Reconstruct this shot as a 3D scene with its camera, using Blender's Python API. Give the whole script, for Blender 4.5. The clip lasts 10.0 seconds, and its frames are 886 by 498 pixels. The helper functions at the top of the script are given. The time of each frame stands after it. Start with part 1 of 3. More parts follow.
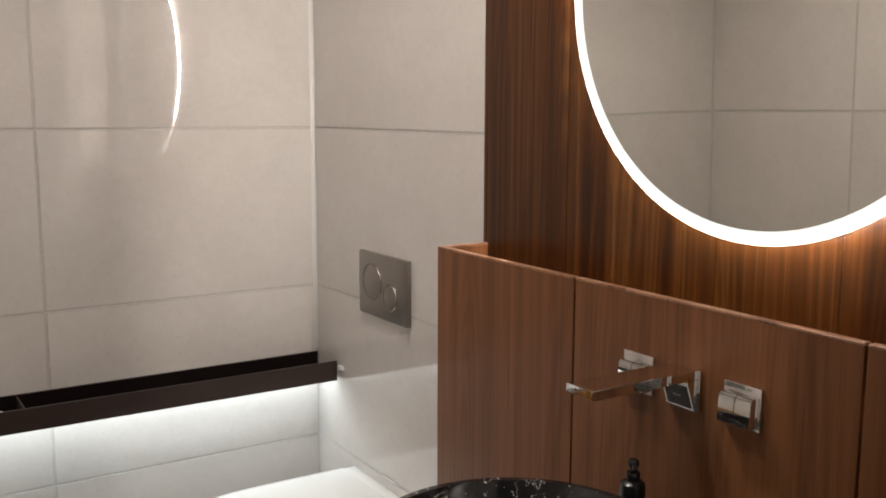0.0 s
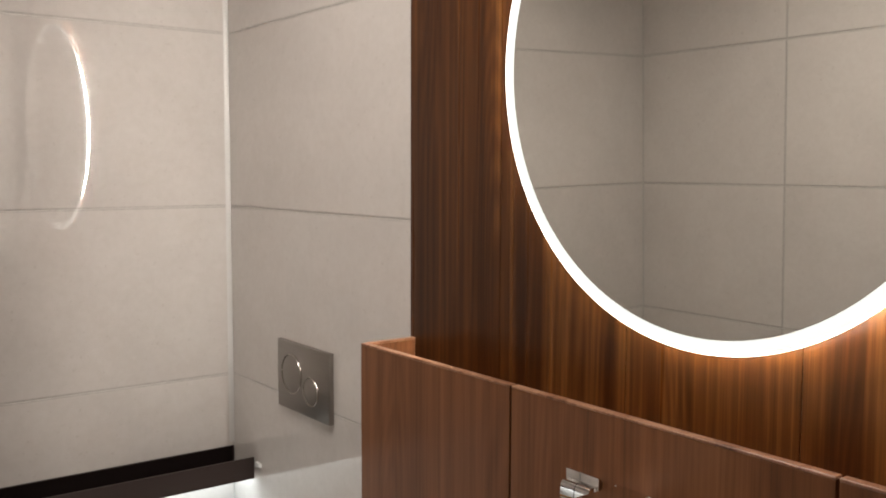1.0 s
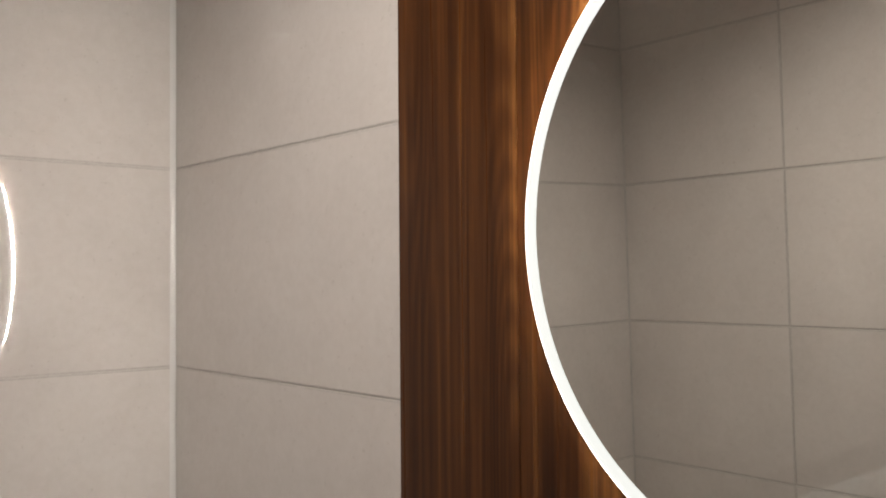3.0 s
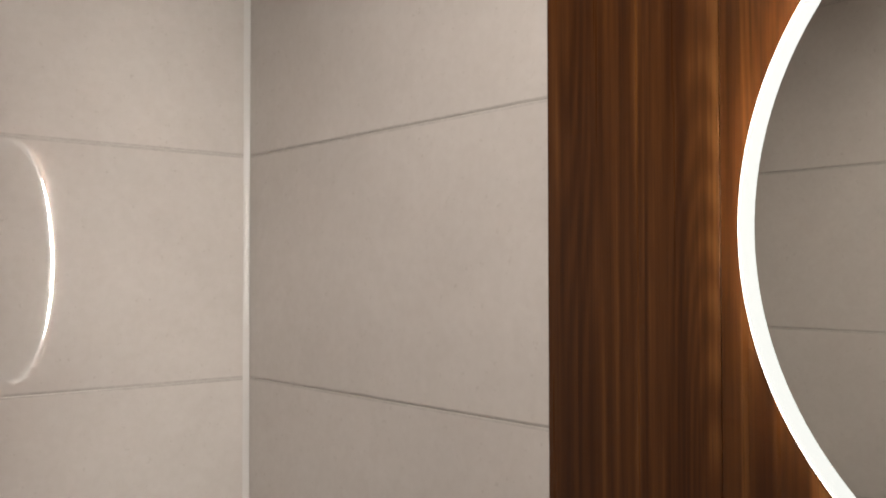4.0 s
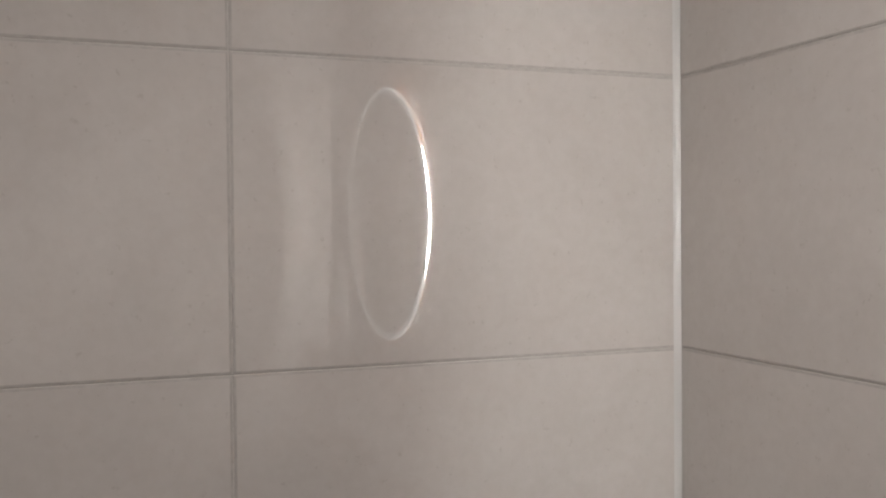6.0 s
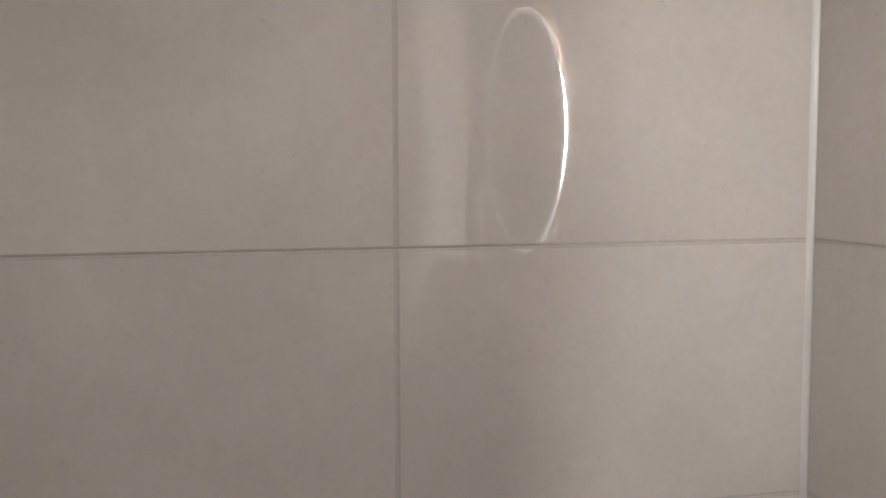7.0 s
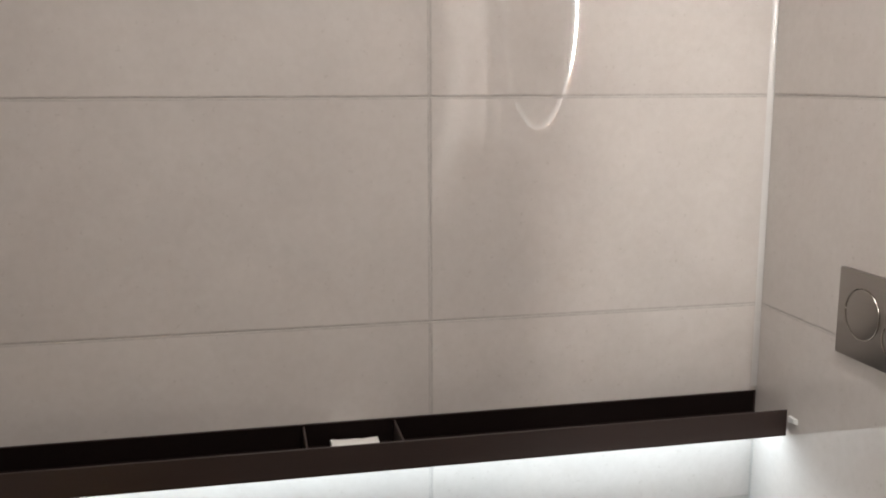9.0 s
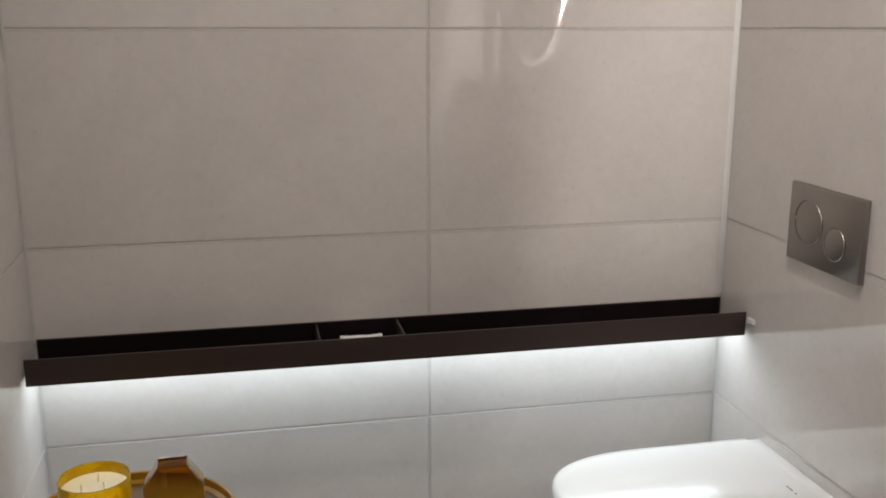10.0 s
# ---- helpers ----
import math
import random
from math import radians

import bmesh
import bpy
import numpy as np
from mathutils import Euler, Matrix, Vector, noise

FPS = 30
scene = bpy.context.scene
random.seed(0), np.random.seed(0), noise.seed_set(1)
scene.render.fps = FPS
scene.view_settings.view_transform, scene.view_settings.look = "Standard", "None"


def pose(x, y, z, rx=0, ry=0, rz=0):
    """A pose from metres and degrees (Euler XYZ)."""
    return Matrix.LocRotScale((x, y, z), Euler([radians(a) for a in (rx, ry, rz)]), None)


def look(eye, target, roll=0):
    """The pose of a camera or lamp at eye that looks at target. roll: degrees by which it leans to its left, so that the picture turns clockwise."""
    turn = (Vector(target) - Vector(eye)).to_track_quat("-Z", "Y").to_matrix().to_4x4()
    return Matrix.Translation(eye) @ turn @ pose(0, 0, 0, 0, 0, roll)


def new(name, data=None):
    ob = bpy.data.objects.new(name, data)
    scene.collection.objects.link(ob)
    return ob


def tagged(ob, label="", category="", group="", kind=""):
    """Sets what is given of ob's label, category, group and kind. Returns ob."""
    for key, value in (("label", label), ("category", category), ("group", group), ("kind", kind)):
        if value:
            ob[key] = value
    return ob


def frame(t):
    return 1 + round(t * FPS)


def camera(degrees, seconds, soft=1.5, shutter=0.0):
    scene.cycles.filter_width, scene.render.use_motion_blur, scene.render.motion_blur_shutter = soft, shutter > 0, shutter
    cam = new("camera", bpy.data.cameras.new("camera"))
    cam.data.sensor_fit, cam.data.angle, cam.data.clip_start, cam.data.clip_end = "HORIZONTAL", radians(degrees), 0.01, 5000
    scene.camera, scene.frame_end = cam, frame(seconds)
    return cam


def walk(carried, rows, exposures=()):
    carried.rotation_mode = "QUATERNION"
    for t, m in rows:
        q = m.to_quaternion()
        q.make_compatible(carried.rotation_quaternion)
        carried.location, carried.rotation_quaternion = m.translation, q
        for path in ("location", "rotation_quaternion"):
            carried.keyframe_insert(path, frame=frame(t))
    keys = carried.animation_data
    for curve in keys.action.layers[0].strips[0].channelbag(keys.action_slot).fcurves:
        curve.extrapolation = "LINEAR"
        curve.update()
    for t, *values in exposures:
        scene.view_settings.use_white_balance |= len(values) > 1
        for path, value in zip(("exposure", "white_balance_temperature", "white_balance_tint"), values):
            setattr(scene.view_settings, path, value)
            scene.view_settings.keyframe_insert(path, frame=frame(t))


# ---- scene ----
cam = camera(50.3, 10.0, soft=1.9)
PATH = [
    (0, (-1.148, -2.458, 1.398), (-0.078, -0.794, 1.108), 0.2),
    (0.5, (-1.121, -2.405, 1.419), (0.022, -0.782, 1.171), 0.4),
    (1, (-1.057, -2.338, 1.453), (0.143, -0.747, 1.281), 0.2),
    (1.5, (-0.985, -2.262, 1.469), (0.263, -0.701, 1.389), 0.4),
    (2, (-0.944, -2.205, 1.512), (0.33, -0.663, 1.485), 0.3),
    (2.2, (-0.93, -2.174, 1.517), (0.347, -0.635, 1.526), 0.3),
    (3.3, (-0.935, -1.957, 1.552), (0.368, -0.441, 1.615), -0.5),
    (3.5, (-0.935, -1.892, 1.552), (0.362, -0.371, 1.613), -0.1),
    (4, (-0.94, -1.724, 1.562), (0.351, -0.197, 1.612), -0.1),
    (4.5, (-0.93, -1.602, 1.563), (0.289, -0.017, 1.594), -0.3),
    (5, (-0.917, -1.467, 1.577), (0.125, 0.24, 1.604), -0.4),
    (5.5, (-0.889, -1.393, 1.563), (-0.043, 0.418, 1.596), -0.3),
    (6, (-0.931, -1.328, 1.547), (-0.217, 0.54, 1.51), -0.5),
    (6.2, (-0.919, -1.367, 1.537), (-0.31, 0.536, 1.467), 0.0),
    (7.3, (-1.032, -1.48, 1.454), (-0.595, 0.46, 1.24), -0.2),
    (7.5, (-1.035, -1.52, 1.449), (-0.618, 0.419, 1.19), -0.2),
    (8, (-1.061, -1.621, 1.412), (-0.655, 0.311, 1.097), -0.2),
    (8.5, (-1.072, -1.721, 1.393), (-0.677, 0.21, 1.051), -0.2),
    (9, (-1.102, -1.823, 1.382), (-0.69, 0.102, 1.03), -0.1),
    (9.5, (-1.116, -1.941, 1.379), (-0.715, -0.027, 0.961), -0.1),
    (10, (-1.142, -2.06, 1.356), (-0.738, -0.156, 0.896), 0.0),
]
EXPOSURES = [(0, -0.02, 6800, 10), (1, -0.05, 6800, 10), (2, -0.13, 6750, 10), (3.5, -0.28, 6750, 10), (4.5, -0.23, 6700, 10), (5, -0.21, 6400, 10),
             (5.5, -0.41, 6350, 10), (6, -0.43, 6350, 10), (7.5, -0.25, 6500, 10), (8.5, 0.13, 6500, 10), (9.5, 0.02, 6500, 10), (10, -0.12, 6500, 10)]
walk(cam, [(t, look(eye, target, roll)) for t, eye, target, roll in PATH], EXPOSURES)

# ---- world and light ----
world = bpy.data.worlds.new("world")
scene.world = world
world.use_nodes = True
world.node_tree.nodes["Background"].inputs[0].default_value = (0.02, 0.02, 0.02, 1)
world.node_tree.nodes["Background"].inputs[1].default_value = 0.1

# unseen lamps added for light from above; the third is fill in the hall
UNSEEN_DOWNLIGHTS = [(-0.58, -0.90, 9.6, 152), (-1.04, -1.25, 7.4, 152), (-0.90, -3.60, 5.0, 152)]
LAMP_COLOUR = (1.0, 0.94, 0.88)
RING_GLOW = 1.00
EDGE_GLOW = 5.5
HALO_GLOW = 1000.0
STRIP_GLOW = 6.5
CEILING = 2.60
PANEL_END = -0.839
BACK, FRONT, END, LEDGE = -0.006, -0.125, -0.845, 1.124
LAST = -2.329
SOUTH = -2.33
HALL = -4.40

for lx, ly, watts, beam in UNSEEN_DOWNLIGHTS:
    lamp = bpy.data.lights.new("downlight_lamp", "AREA")
    lamp.shape, lamp.size, lamp.energy, lamp.color = "DISK", 0.075, watts, LAMP_COLOUR
    lamp.spread = radians(beam)
    new("downlight_lamp", lamp).matrix_world = pose(lx, ly, CEILING - 0.062)


# ---- materials ----
class Nodes:
    """A short way to write a node material."""

    def __init__(self, name):
        self.mat = bpy.data.materials.new(name)
        self.mat.use_nodes = True
        self.tree = self.mat.node_tree
        self.bsdf = self.tree.nodes["Principled BSDF"]

    def add(self, kind, inputs=None, **settings):
        n = self.tree.nodes.new(kind)
        if "operation" in settings:
            n.operation = settings["operation"]
        if "blend_type" in settings:
            n.data_type = "RGBA"
            n.blend_type = settings["blend_type"]
        if "feature" in settings:
            n.feature = settings["feature"]
        for key, value in (inputs or {}).items():
            if isinstance(value, bpy.types.NodeSocket):
                self.tree.links.new(value, n.inputs[key])
            else:
                n.inputs[key].default_value = value
        return n

    def put(self, **values):
        for key, value in values.items():
            socket = self.bsdf.inputs[key.replace("_", " ")]
            if isinstance(value, bpy.types.NodeSocket):
                self.tree.links.new(value, socket)
            else:
                socket.default_value = value
        return self.mat

    def place(self, scale=(1, 1, 1), shift=True):
        """Object coordinates, shifted from piece to piece by Object Info's Random."""
        co = self.add("ShaderNodeTexCoord").outputs["Object"]
        if shift:
            rnd = self.add("ShaderNodeObjectInfo").outputs["Random"]
            far = self.add("ShaderNodeMath", {0: rnd, 1: 37.0}, operation="MULTIPLY").outputs[0]
            co = self.add("ShaderNodeVectorMath", {0: co, 1: far}, operation="ADD").outputs[0]
        return self.add("ShaderNodeMapping", {"Vector": co, "Scale": scale}).outputs[0]

    def noise(self, co, scale, detail=3.0, rough=0.5, distortion=0.0):
        return self.add("ShaderNodeTexNoise", {"Vector": co, "Scale": scale, "Detail": detail, "Roughness": rough,
                                               "Distortion": distortion}).outputs["Fac"]

    def ramp(self, fac, stops):
        n = self.add("ShaderNodeValToRGB", {"Fac": fac})
        while len(n.color_ramp.elements) < len(stops):
            n.color_ramp.elements.new(0.5)
        for e, (at, colour) in zip(n.color_ramp.elements, stops):
            e.position, e.color = at, (*colour, 1)
        return n.outputs["Color"]

    def mix(self, fac, a, b, how="MIX"):
        return self.add("ShaderNodeMix", {0: fac, 6: a, 7: b}, blend_type=how).outputs[2]

    def bump(self, height, strength, distance):
        return self.add("ShaderNodeBump", {"Height": height, "Strength": strength, "Distance": distance}).outputs[0]


def make_tile():
    m = Nodes("polished_stone_tile")
    co = m.place()
    cloud = m.ramp(m.noise(co, 2.2, 4, 0.55, 0.6), [(0.28, (0.595, 0.557, 0.531)), (0.72, (0.680, 0.640, 0.611))])
    fine = m.ramp(m.noise(co, 60, 4, 0.6), [(0.35, (0.966, 0.963, 0.960)), (0.65, (1, 1, 1))])
    blotch = m.ramp(m.noise(co, 17, 4, 0.65, 0.8), [(0.32, (0.970, 0.966, 0.961)), (0.62, (1, 1, 1))])
    pits = m.ramp(m.noise(co, 260, 2, 0.5), [(0.20, (0.80, 0.78, 0.76)), (0.27, (1, 1, 1))])
    spots = m.ramp(m.noise(co, 85, 3, 0.6), [(0.27, (0.90, 0.89, 0.88)), (0.35, (1, 1, 1))])
    base = m.mix(1.0, cloud, fine, "MULTIPLY")
    for layer in (blotch, pits, spots):
        base = m.mix(1.0, base, layer, "MULTIPLY")
    rough = m.ramp(m.noise(co, 9, 3), [(0.3, (0.006,) * 3), (0.7, (0.018,) * 3)])
    wave = m.bump(m.noise(co, 5, 2), 0.02, 0.003)
    return m.put(Base_Color=base, Roughness=rough, Normal=wave, IOR=1.80)


def make_grout():
    m = Nodes("grey_grout")
    n = m.noise(m.place(shift=False), 180, 3)
    return m.put(Base_Color=m.ramp(n, [(0.3, (0.42, 0.40, 0.38)), (0.7, (0.54, 0.515, 0.49))]), Roughness=0.9,
                 Normal=m.bump(n, 0.4, 0.001))


def make_wood(name, dark, mid, light, rough, streak=1.0, fleck_share=0.6, coat=0.2):
    """Straight-grained veneer: broad bands, streaks and fine lines along z, with pores and a few arched year rings."""
    m = Nodes(name)
    co = m.place((1, 1, 1))

    def grain(across, along, detail, roughness, bend):
        return m.noise(m.add("ShaderNodeMapping", {"Vector": co, "Scale": (across, across, along)}).outputs[0], 1.0, detail, roughness, bend)

    bands = grain(13, 0.30, 2, 0.5, 0.5)
    streaks = grain(52, 0.55, 3, 0.55, 0.3)
    lines = grain(190, 1.1, 3, 0.6, 0.2)
    pores = grain(520, 10, 2, 0.5, 0.0)
    year = m.add("ShaderNodeMath", {0: grain(6.0, 0.50, 1.5, 0.4, 0.3), 1: 170.0}, operation="MULTIPLY").outputs[0]
    year = m.add("ShaderNodeMath", {0: year}, operation="SINE").outputs[0]
    total = m.add("ShaderNodeMath", {0: bands, 1: 0.52 * streak, 2: 0.45 - 0.41 * streak}, operation="MULTIPLY_ADD").outputs[0]
    total = m.add("ShaderNodeMath", {0: streaks, 1: 0.30 * streak, 2: total}, operation="MULTIPLY_ADD").outputs[0]
    total = m.add("ShaderNodeMath", {0: lines, 1: 0.20, 2: total}, operation="MULTIPLY_ADD").outputs[0]
    total = m.add("ShaderNodeMath", {0: year, 1: 0.030 * streak, 2: total}, operation="MULTIPLY_ADD").outputs[0]
    deep = tuple(0.62 * v for v in dark)
    base = m.ramp(total, [(0.40, deep), (0.48, dark), (0.58, mid), (0.74, light)])
    fleck = m.ramp(pores, [(0.32, (0.58, 0.53, 0.49)), (0.50, (1, 1, 1))])
    base = m.mix(fleck_share, base, m.mix(1.0, base, fleck, "MULTIPLY"))
    sheen = m.ramp(streaks, [(0.3, (rough + 0.08,) * 3), (0.7, (rough - 0.05,) * 3)])
    return m.put(Base_Color=base, Roughness=sheen, Specular_IOR_Level=0.20, Coat_Weight=coat, Coat_Roughness=0.28,
                 Normal=m.bump(pores, 0.12, 0.0006))


def make_metal(name, colour, rough, brushed=0.0):
    m = Nodes(name)
    co = m.place((6, 6, 300) if brushed else (1, 1, 1))
    n = m.noise(co, 1.0 if brushed else 90, 3)
    lo, hi = max(rough - 0.06, 0.0), rough + 0.06
    tint = m.ramp(n, [(0.3, tuple(0.93 * v for v in colour)), (0.7, colour)])
    return m.put(Base_Color=tint, Metallic=1.0, Roughness=m.ramp(n, [(0.3, (lo,) * 3), (0.7, (hi,) * 3)]),
                 Normal=m.bump(n, brushed, 0.0004))


def make_plain(name, colour, rough, vary=0.06, scale=40, **more):
    m = Nodes(name)
    n = m.noise(m.place(), scale, 4)
    base = m.ramp(n, [(0.3, tuple(v * (1 - vary) for v in colour)), (0.7, colour)])
    return m.put(Base_Color=base, Roughness=rough, **more)


def make_glow(name, colour, strength, body=0.8):
    m = Nodes(name)
    return m.put(Base_Color=(body, body, body, 1), Emission_Color=(*colour, 1), Emission_Strength=strength, Roughness=0.5)


def make_marble():
    m = Nodes("black_veined_marble")
    co = m.place(shift=False)
    bent = m.noise(co, 15, 4, 0.6, 1.6)
    off = m.add("ShaderNodeMath", {0: bent, 1: 0.5}, operation="SUBTRACT").outputs[0]
    off = m.add("ShaderNodeMath", {0: off}, operation="ABSOLUTE").outputs[0]
    vein = m.ramp(off, [(0.0, (1, 1, 1)), (0.007, (0, 0, 0))])
    patch = m.ramp(m.noise(co, 16, 3), [(0.52, (0, 0, 0)), (0.60, (1, 1, 1))])
    chip = m.ramp(m.noise(co, 150, 2), [(0.69, (0, 0, 0)), (0.72, (1, 1, 1))])
    fac = m.add("ShaderNodeMix", {0: 1.0, 6: vein, 7: patch}, blend_type="MULTIPLY").outputs[2]
    fac = m.mix(1.0, fac, chip, "ADD")
    stone = m.ramp(m.noise(co, 30, 4), [(0.3, (0.006, 0.006, 0.007)), (0.7, (0.022, 0.021, 0.022))])
    return m.put(Base_Color=m.mix(fac, stone, (0.55, 0.53, 0.50, 1)), Roughness=0.12)


def make_glass(name, colour, rough=0.0, through_share=1.0, bend=1.45, coat=0.0):
    m = Nodes(name)
    n = m.noise(m.place(), 14, 2)
    return m.put(Base_Color=m.ramp(n, [(0.3, tuple(0.9 * v for v in colour)), (0.7, colour)]), Roughness=rough,
                 Transmission_Weight=through_share, IOR=bend, Coat_Weight=coat)


TILE = make_tile()
GROUT = make_grout()
ARRIS = make_plain("darker_tile_edge", (0.500, 0.468, 0.443), 0.55, 0.16, 70)
# one walnut in two tones: the screen's stronger light is put into its colour
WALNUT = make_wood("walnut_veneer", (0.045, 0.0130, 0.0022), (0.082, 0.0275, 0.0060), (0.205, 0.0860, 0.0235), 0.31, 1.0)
WALNUT_LIT = make_wood("walnut_veneer_lit", (0.135, 0.0510, 0.0200), (0.200, 0.0790, 0.0320), (0.270, 0.1170, 0.051), 0.36, 0.7, 0.35)
EDGE_WOOD = make_wood("walnut_edge_band", (0.24, 0.11, 0.06), (0.33, 0.17, 0.10), (0.42, 0.23, 0.14), 0.4)
BRONZE = make_plain("dark_bronze_paint", (0.029, 0.0155, 0.0125), 0.50, 0.15, 220)
# shade inside the shelf channel, put into a near-black colour
CHANNEL_SHADE = make_plain("matt_black_channel_shade", (0.0075, 0.0038, 0.0034), 0.85, 0.2, 120, Specular_IOR_Level=0.12)
RING_STEEL = make_metal("satin_ring", (0.50, 0.47, 0.44), 0.22)
STEEL = make_metal("brushed_steel", (0.33, 0.305, 0.285), 0.34, 0.15)
CHROME = make_metal("polished_chrome", (0.86, 0.85, 0.84), 0.03)
MIRROR = Nodes("mirror_glass").put(Base_Color=(0.89, 0.89, 0.855, 1), Metallic=1.0, Roughness=0.0)
RING = make_glow("frosted_light_ring", (0.95, 1.0, 0.985), RING_GLOW, 0.25)
RIM = make_glow("glowing_mirror_edge", (1.0, 0.97, 0.93), EDGE_GLOW)
HALO = make_glow("mirror_back_light", (1.0, 0.96, 0.91), HALO_GLOW)
STRIP = make_glow("shelf_light_strip", (0.82, 0.94, 1.0), STRIP_GLOW)
LAMP_FACE = make_glow("downlight_lens", LAMP_COLOUR, 2.0)
PORCELAIN = make_plain("white_porcelain", (0.82, 0.83, 0.83), 0.13, 0.02, 6)
PAINT = make_plain("white_wall_paint", (0.74, 0.72, 0.69), 0.6, 0.05, 12)
CEILING_PAINT = make_plain("white_ceiling_paint", (0.80, 0.79, 0.77), 0.7, 0.04, 8)
BLACK = make_plain("black_plastic", (0.012, 0.012, 0.013), 0.25, 0.2, 60)
WHITE_PLASTIC = make_plain("white_plastic", (0.80, 0.80, 0.79), 0.4, 0.05, 60)
DARK_RED = make_plain("dark_red_lacquer", (0.022, 0.0035, 0.0030), 0.22, 0.1, 60)
GREY_INK = make_plain("grey_print", (0.25, 0.25, 0.26), 0.5)
PAPER = make_plain("white_tissue_paper", (0.84, 0.82, 0.79), 0.85, 0.06, 90)
# the corner's brighter light, put into a pale colour
LIGHT_BAND = make_plain("pale_corner_light_band", (0.68, 0.665, 0.65), 0.25, 0.03, 30)
SEALANT = make_plain("pale_sealant", (0.52, 0.50, 0.475), 0.5, 0.08, 70)
MARBLE = make_marble()
STONE_TOP = make_plain("dark_stone_top", (0.03, 0.028, 0.027), 0.25, 0.3, 50)
AMBER = make_glass("amber_glass", (1.0, 0.70, 0.016), 0.02, 0.72)
DEEP_AMBER = make_glass("deep_amber_glass", (0.74, 0.42, 0.012), 0.0, 1.0, 1.38, 0.3)
WAX = make_plain("cream_wax", (0.86, 0.76, 0.52), 0.45, 0.06, 25, Subsurface_Weight=0.15)
WICK = make_plain("cotton_wick", (0.82, 0.74, 0.55), 0.9)
LACQUER = make_plain("brown_lacquer", (0.085, 0.036, 0.006), 0.35, 0.3, 9, Specular_IOR_Level=0.25)
RIM_LACQUER = make_plain("amber_lacquer", (0.34, 0.165, 0.008), 0.35, 0.3, 12, Specular_IOR_Level=0.25)
FLOOR_STONE = make_plain("grey_floor_tile", (0.30, 0.285, 0.265), 0.25, 0.12, 14)
DOOR_PAINT = make_plain("white_door_paint", (0.78, 0.76, 0.73), 0.4, 0.05, 20)


# ---- mesh helpers ----
def part(name, bm, material, parent=None, label="", smooth=0.0):
    me = bpy.data.meshes.new(name)
    bmesh.ops.recalc_face_normals(bm, faces=bm.faces)
    bm.to_mesh(me)
    bm.free()
    me.materials.append(material)
    if smooth:
        me.polygons.foreach_set("use_smooth", [True] * len(me.polygons))
        me.set_sharp_from_angle(angle=radians(smooth))
    ob = new(name, me)
    ob.parent = parent
    return tagged(ob, label) if label else ob


def thing(name, label, category, m=None, group="", kind=""):
    ob = new(name)
    ob.empty_display_size = 0.05
    if m is not None:
        ob.matrix_world = m
    return tagged(ob, label, category, group, kind)


def box(x0, x1, y0, y1, z0, z1, bevel=0.0, steps=1, bm=None):
    bm = bm or bmesh.new()
    made = bmesh.ops.create_cube(bm, size=1.0)
    bmesh.ops.transform(bm, verts=made["verts"], matrix=Matrix.LocRotScale(
        ((x0 + x1) / 2, (y0 + y1) / 2, (z0 + z1) / 2), None, (abs(x1 - x0), abs(y1 - y0), abs(z1 - z0))))
    if bevel:
        edges = list({e for v in made["verts"] for e in v.link_edges})
        bmesh.ops.bevel(bm, geom=edges, offset=bevel, segments=steps, affect="EDGES", profile=0.5)
    return bm


def lathe(profile, count=64, bm=None):
    """A body of revolution about z from (radius, height) pairs, from bottom to top."""
    bm = bm or bmesh.new()
    rings = []
    for r, z in profile:
        if r < 1e-6:
            rings.append([bm.verts.new((0, 0, z))])
        else:
            rings.append([bm.verts.new((r * math.cos(a), r * math.sin(a), z)) for a in
                          (2 * math.pi * i / count for i in range(count))])
    for lo, hi in zip(rings, rings[1:]):
        for i in range(count):
            j = (i + 1) % count
            if len(lo) == 1:
                bm.faces.new((lo[0], hi[i], hi[j]))
            elif len(hi) == 1:
                bm.faces.new((lo[i], lo[j], hi[0]))
            else:
                bm.faces.new((lo[i], lo[j], hi[j], hi[i]))
    return bm


def turned(bm, m):
    bmesh.ops.transform(bm, verts=bm.verts, matrix=m)
    return bm


def loft(outlines, cap=True):
    bm = bmesh.new()
    rings = [[bm.verts.new(p) for p in line] for line in outlines]
    n = len(rings[0])
    for lo, hi in zip(rings, rings[1:]):
        for i in range(n):
            j = (i + 1) % n
            bm.faces.new((lo[i], lo[j], hi[j], hi[i]))
    if cap:
        bm.faces.new(rings[0][::-1])
        bm.faces.new(rings[-1])
    return bm


# ---- ceiling, outer walls and door ----
tagged(part("ceiling", box(-2.55, 0.95, HALL - 0.1, 0.15, CEILING + 0.0005, CEILING + 0.12), CEILING_PAINT),
       "plain white painted ceiling", "ceiling", kind="structure")
for lx, ly, watts, beam in UNSEEN_DOWNLIGHTS:
    lamp = thing("unseen_downlight", "unseen small white cylinder downlight added for light from above", "downlight", pose(lx, ly, CEILING), group="ceiling downlights")
    part("can", lathe([(0.0, -0.0005), (0.050, -0.0005), (0.050, -0.074), (0.048, -0.076), (0.046, -0.074), (0.044, -0.058), (0.0, -0.058)], 48),
         WHITE_PLASTIC, lamp, smooth=40)
    part("lens", lathe([(0.0, -0.0605), (0.043, -0.0605), (0.043, -0.0582), (0.0, -0.0582)], 40), LAMP_FACE, lamp)

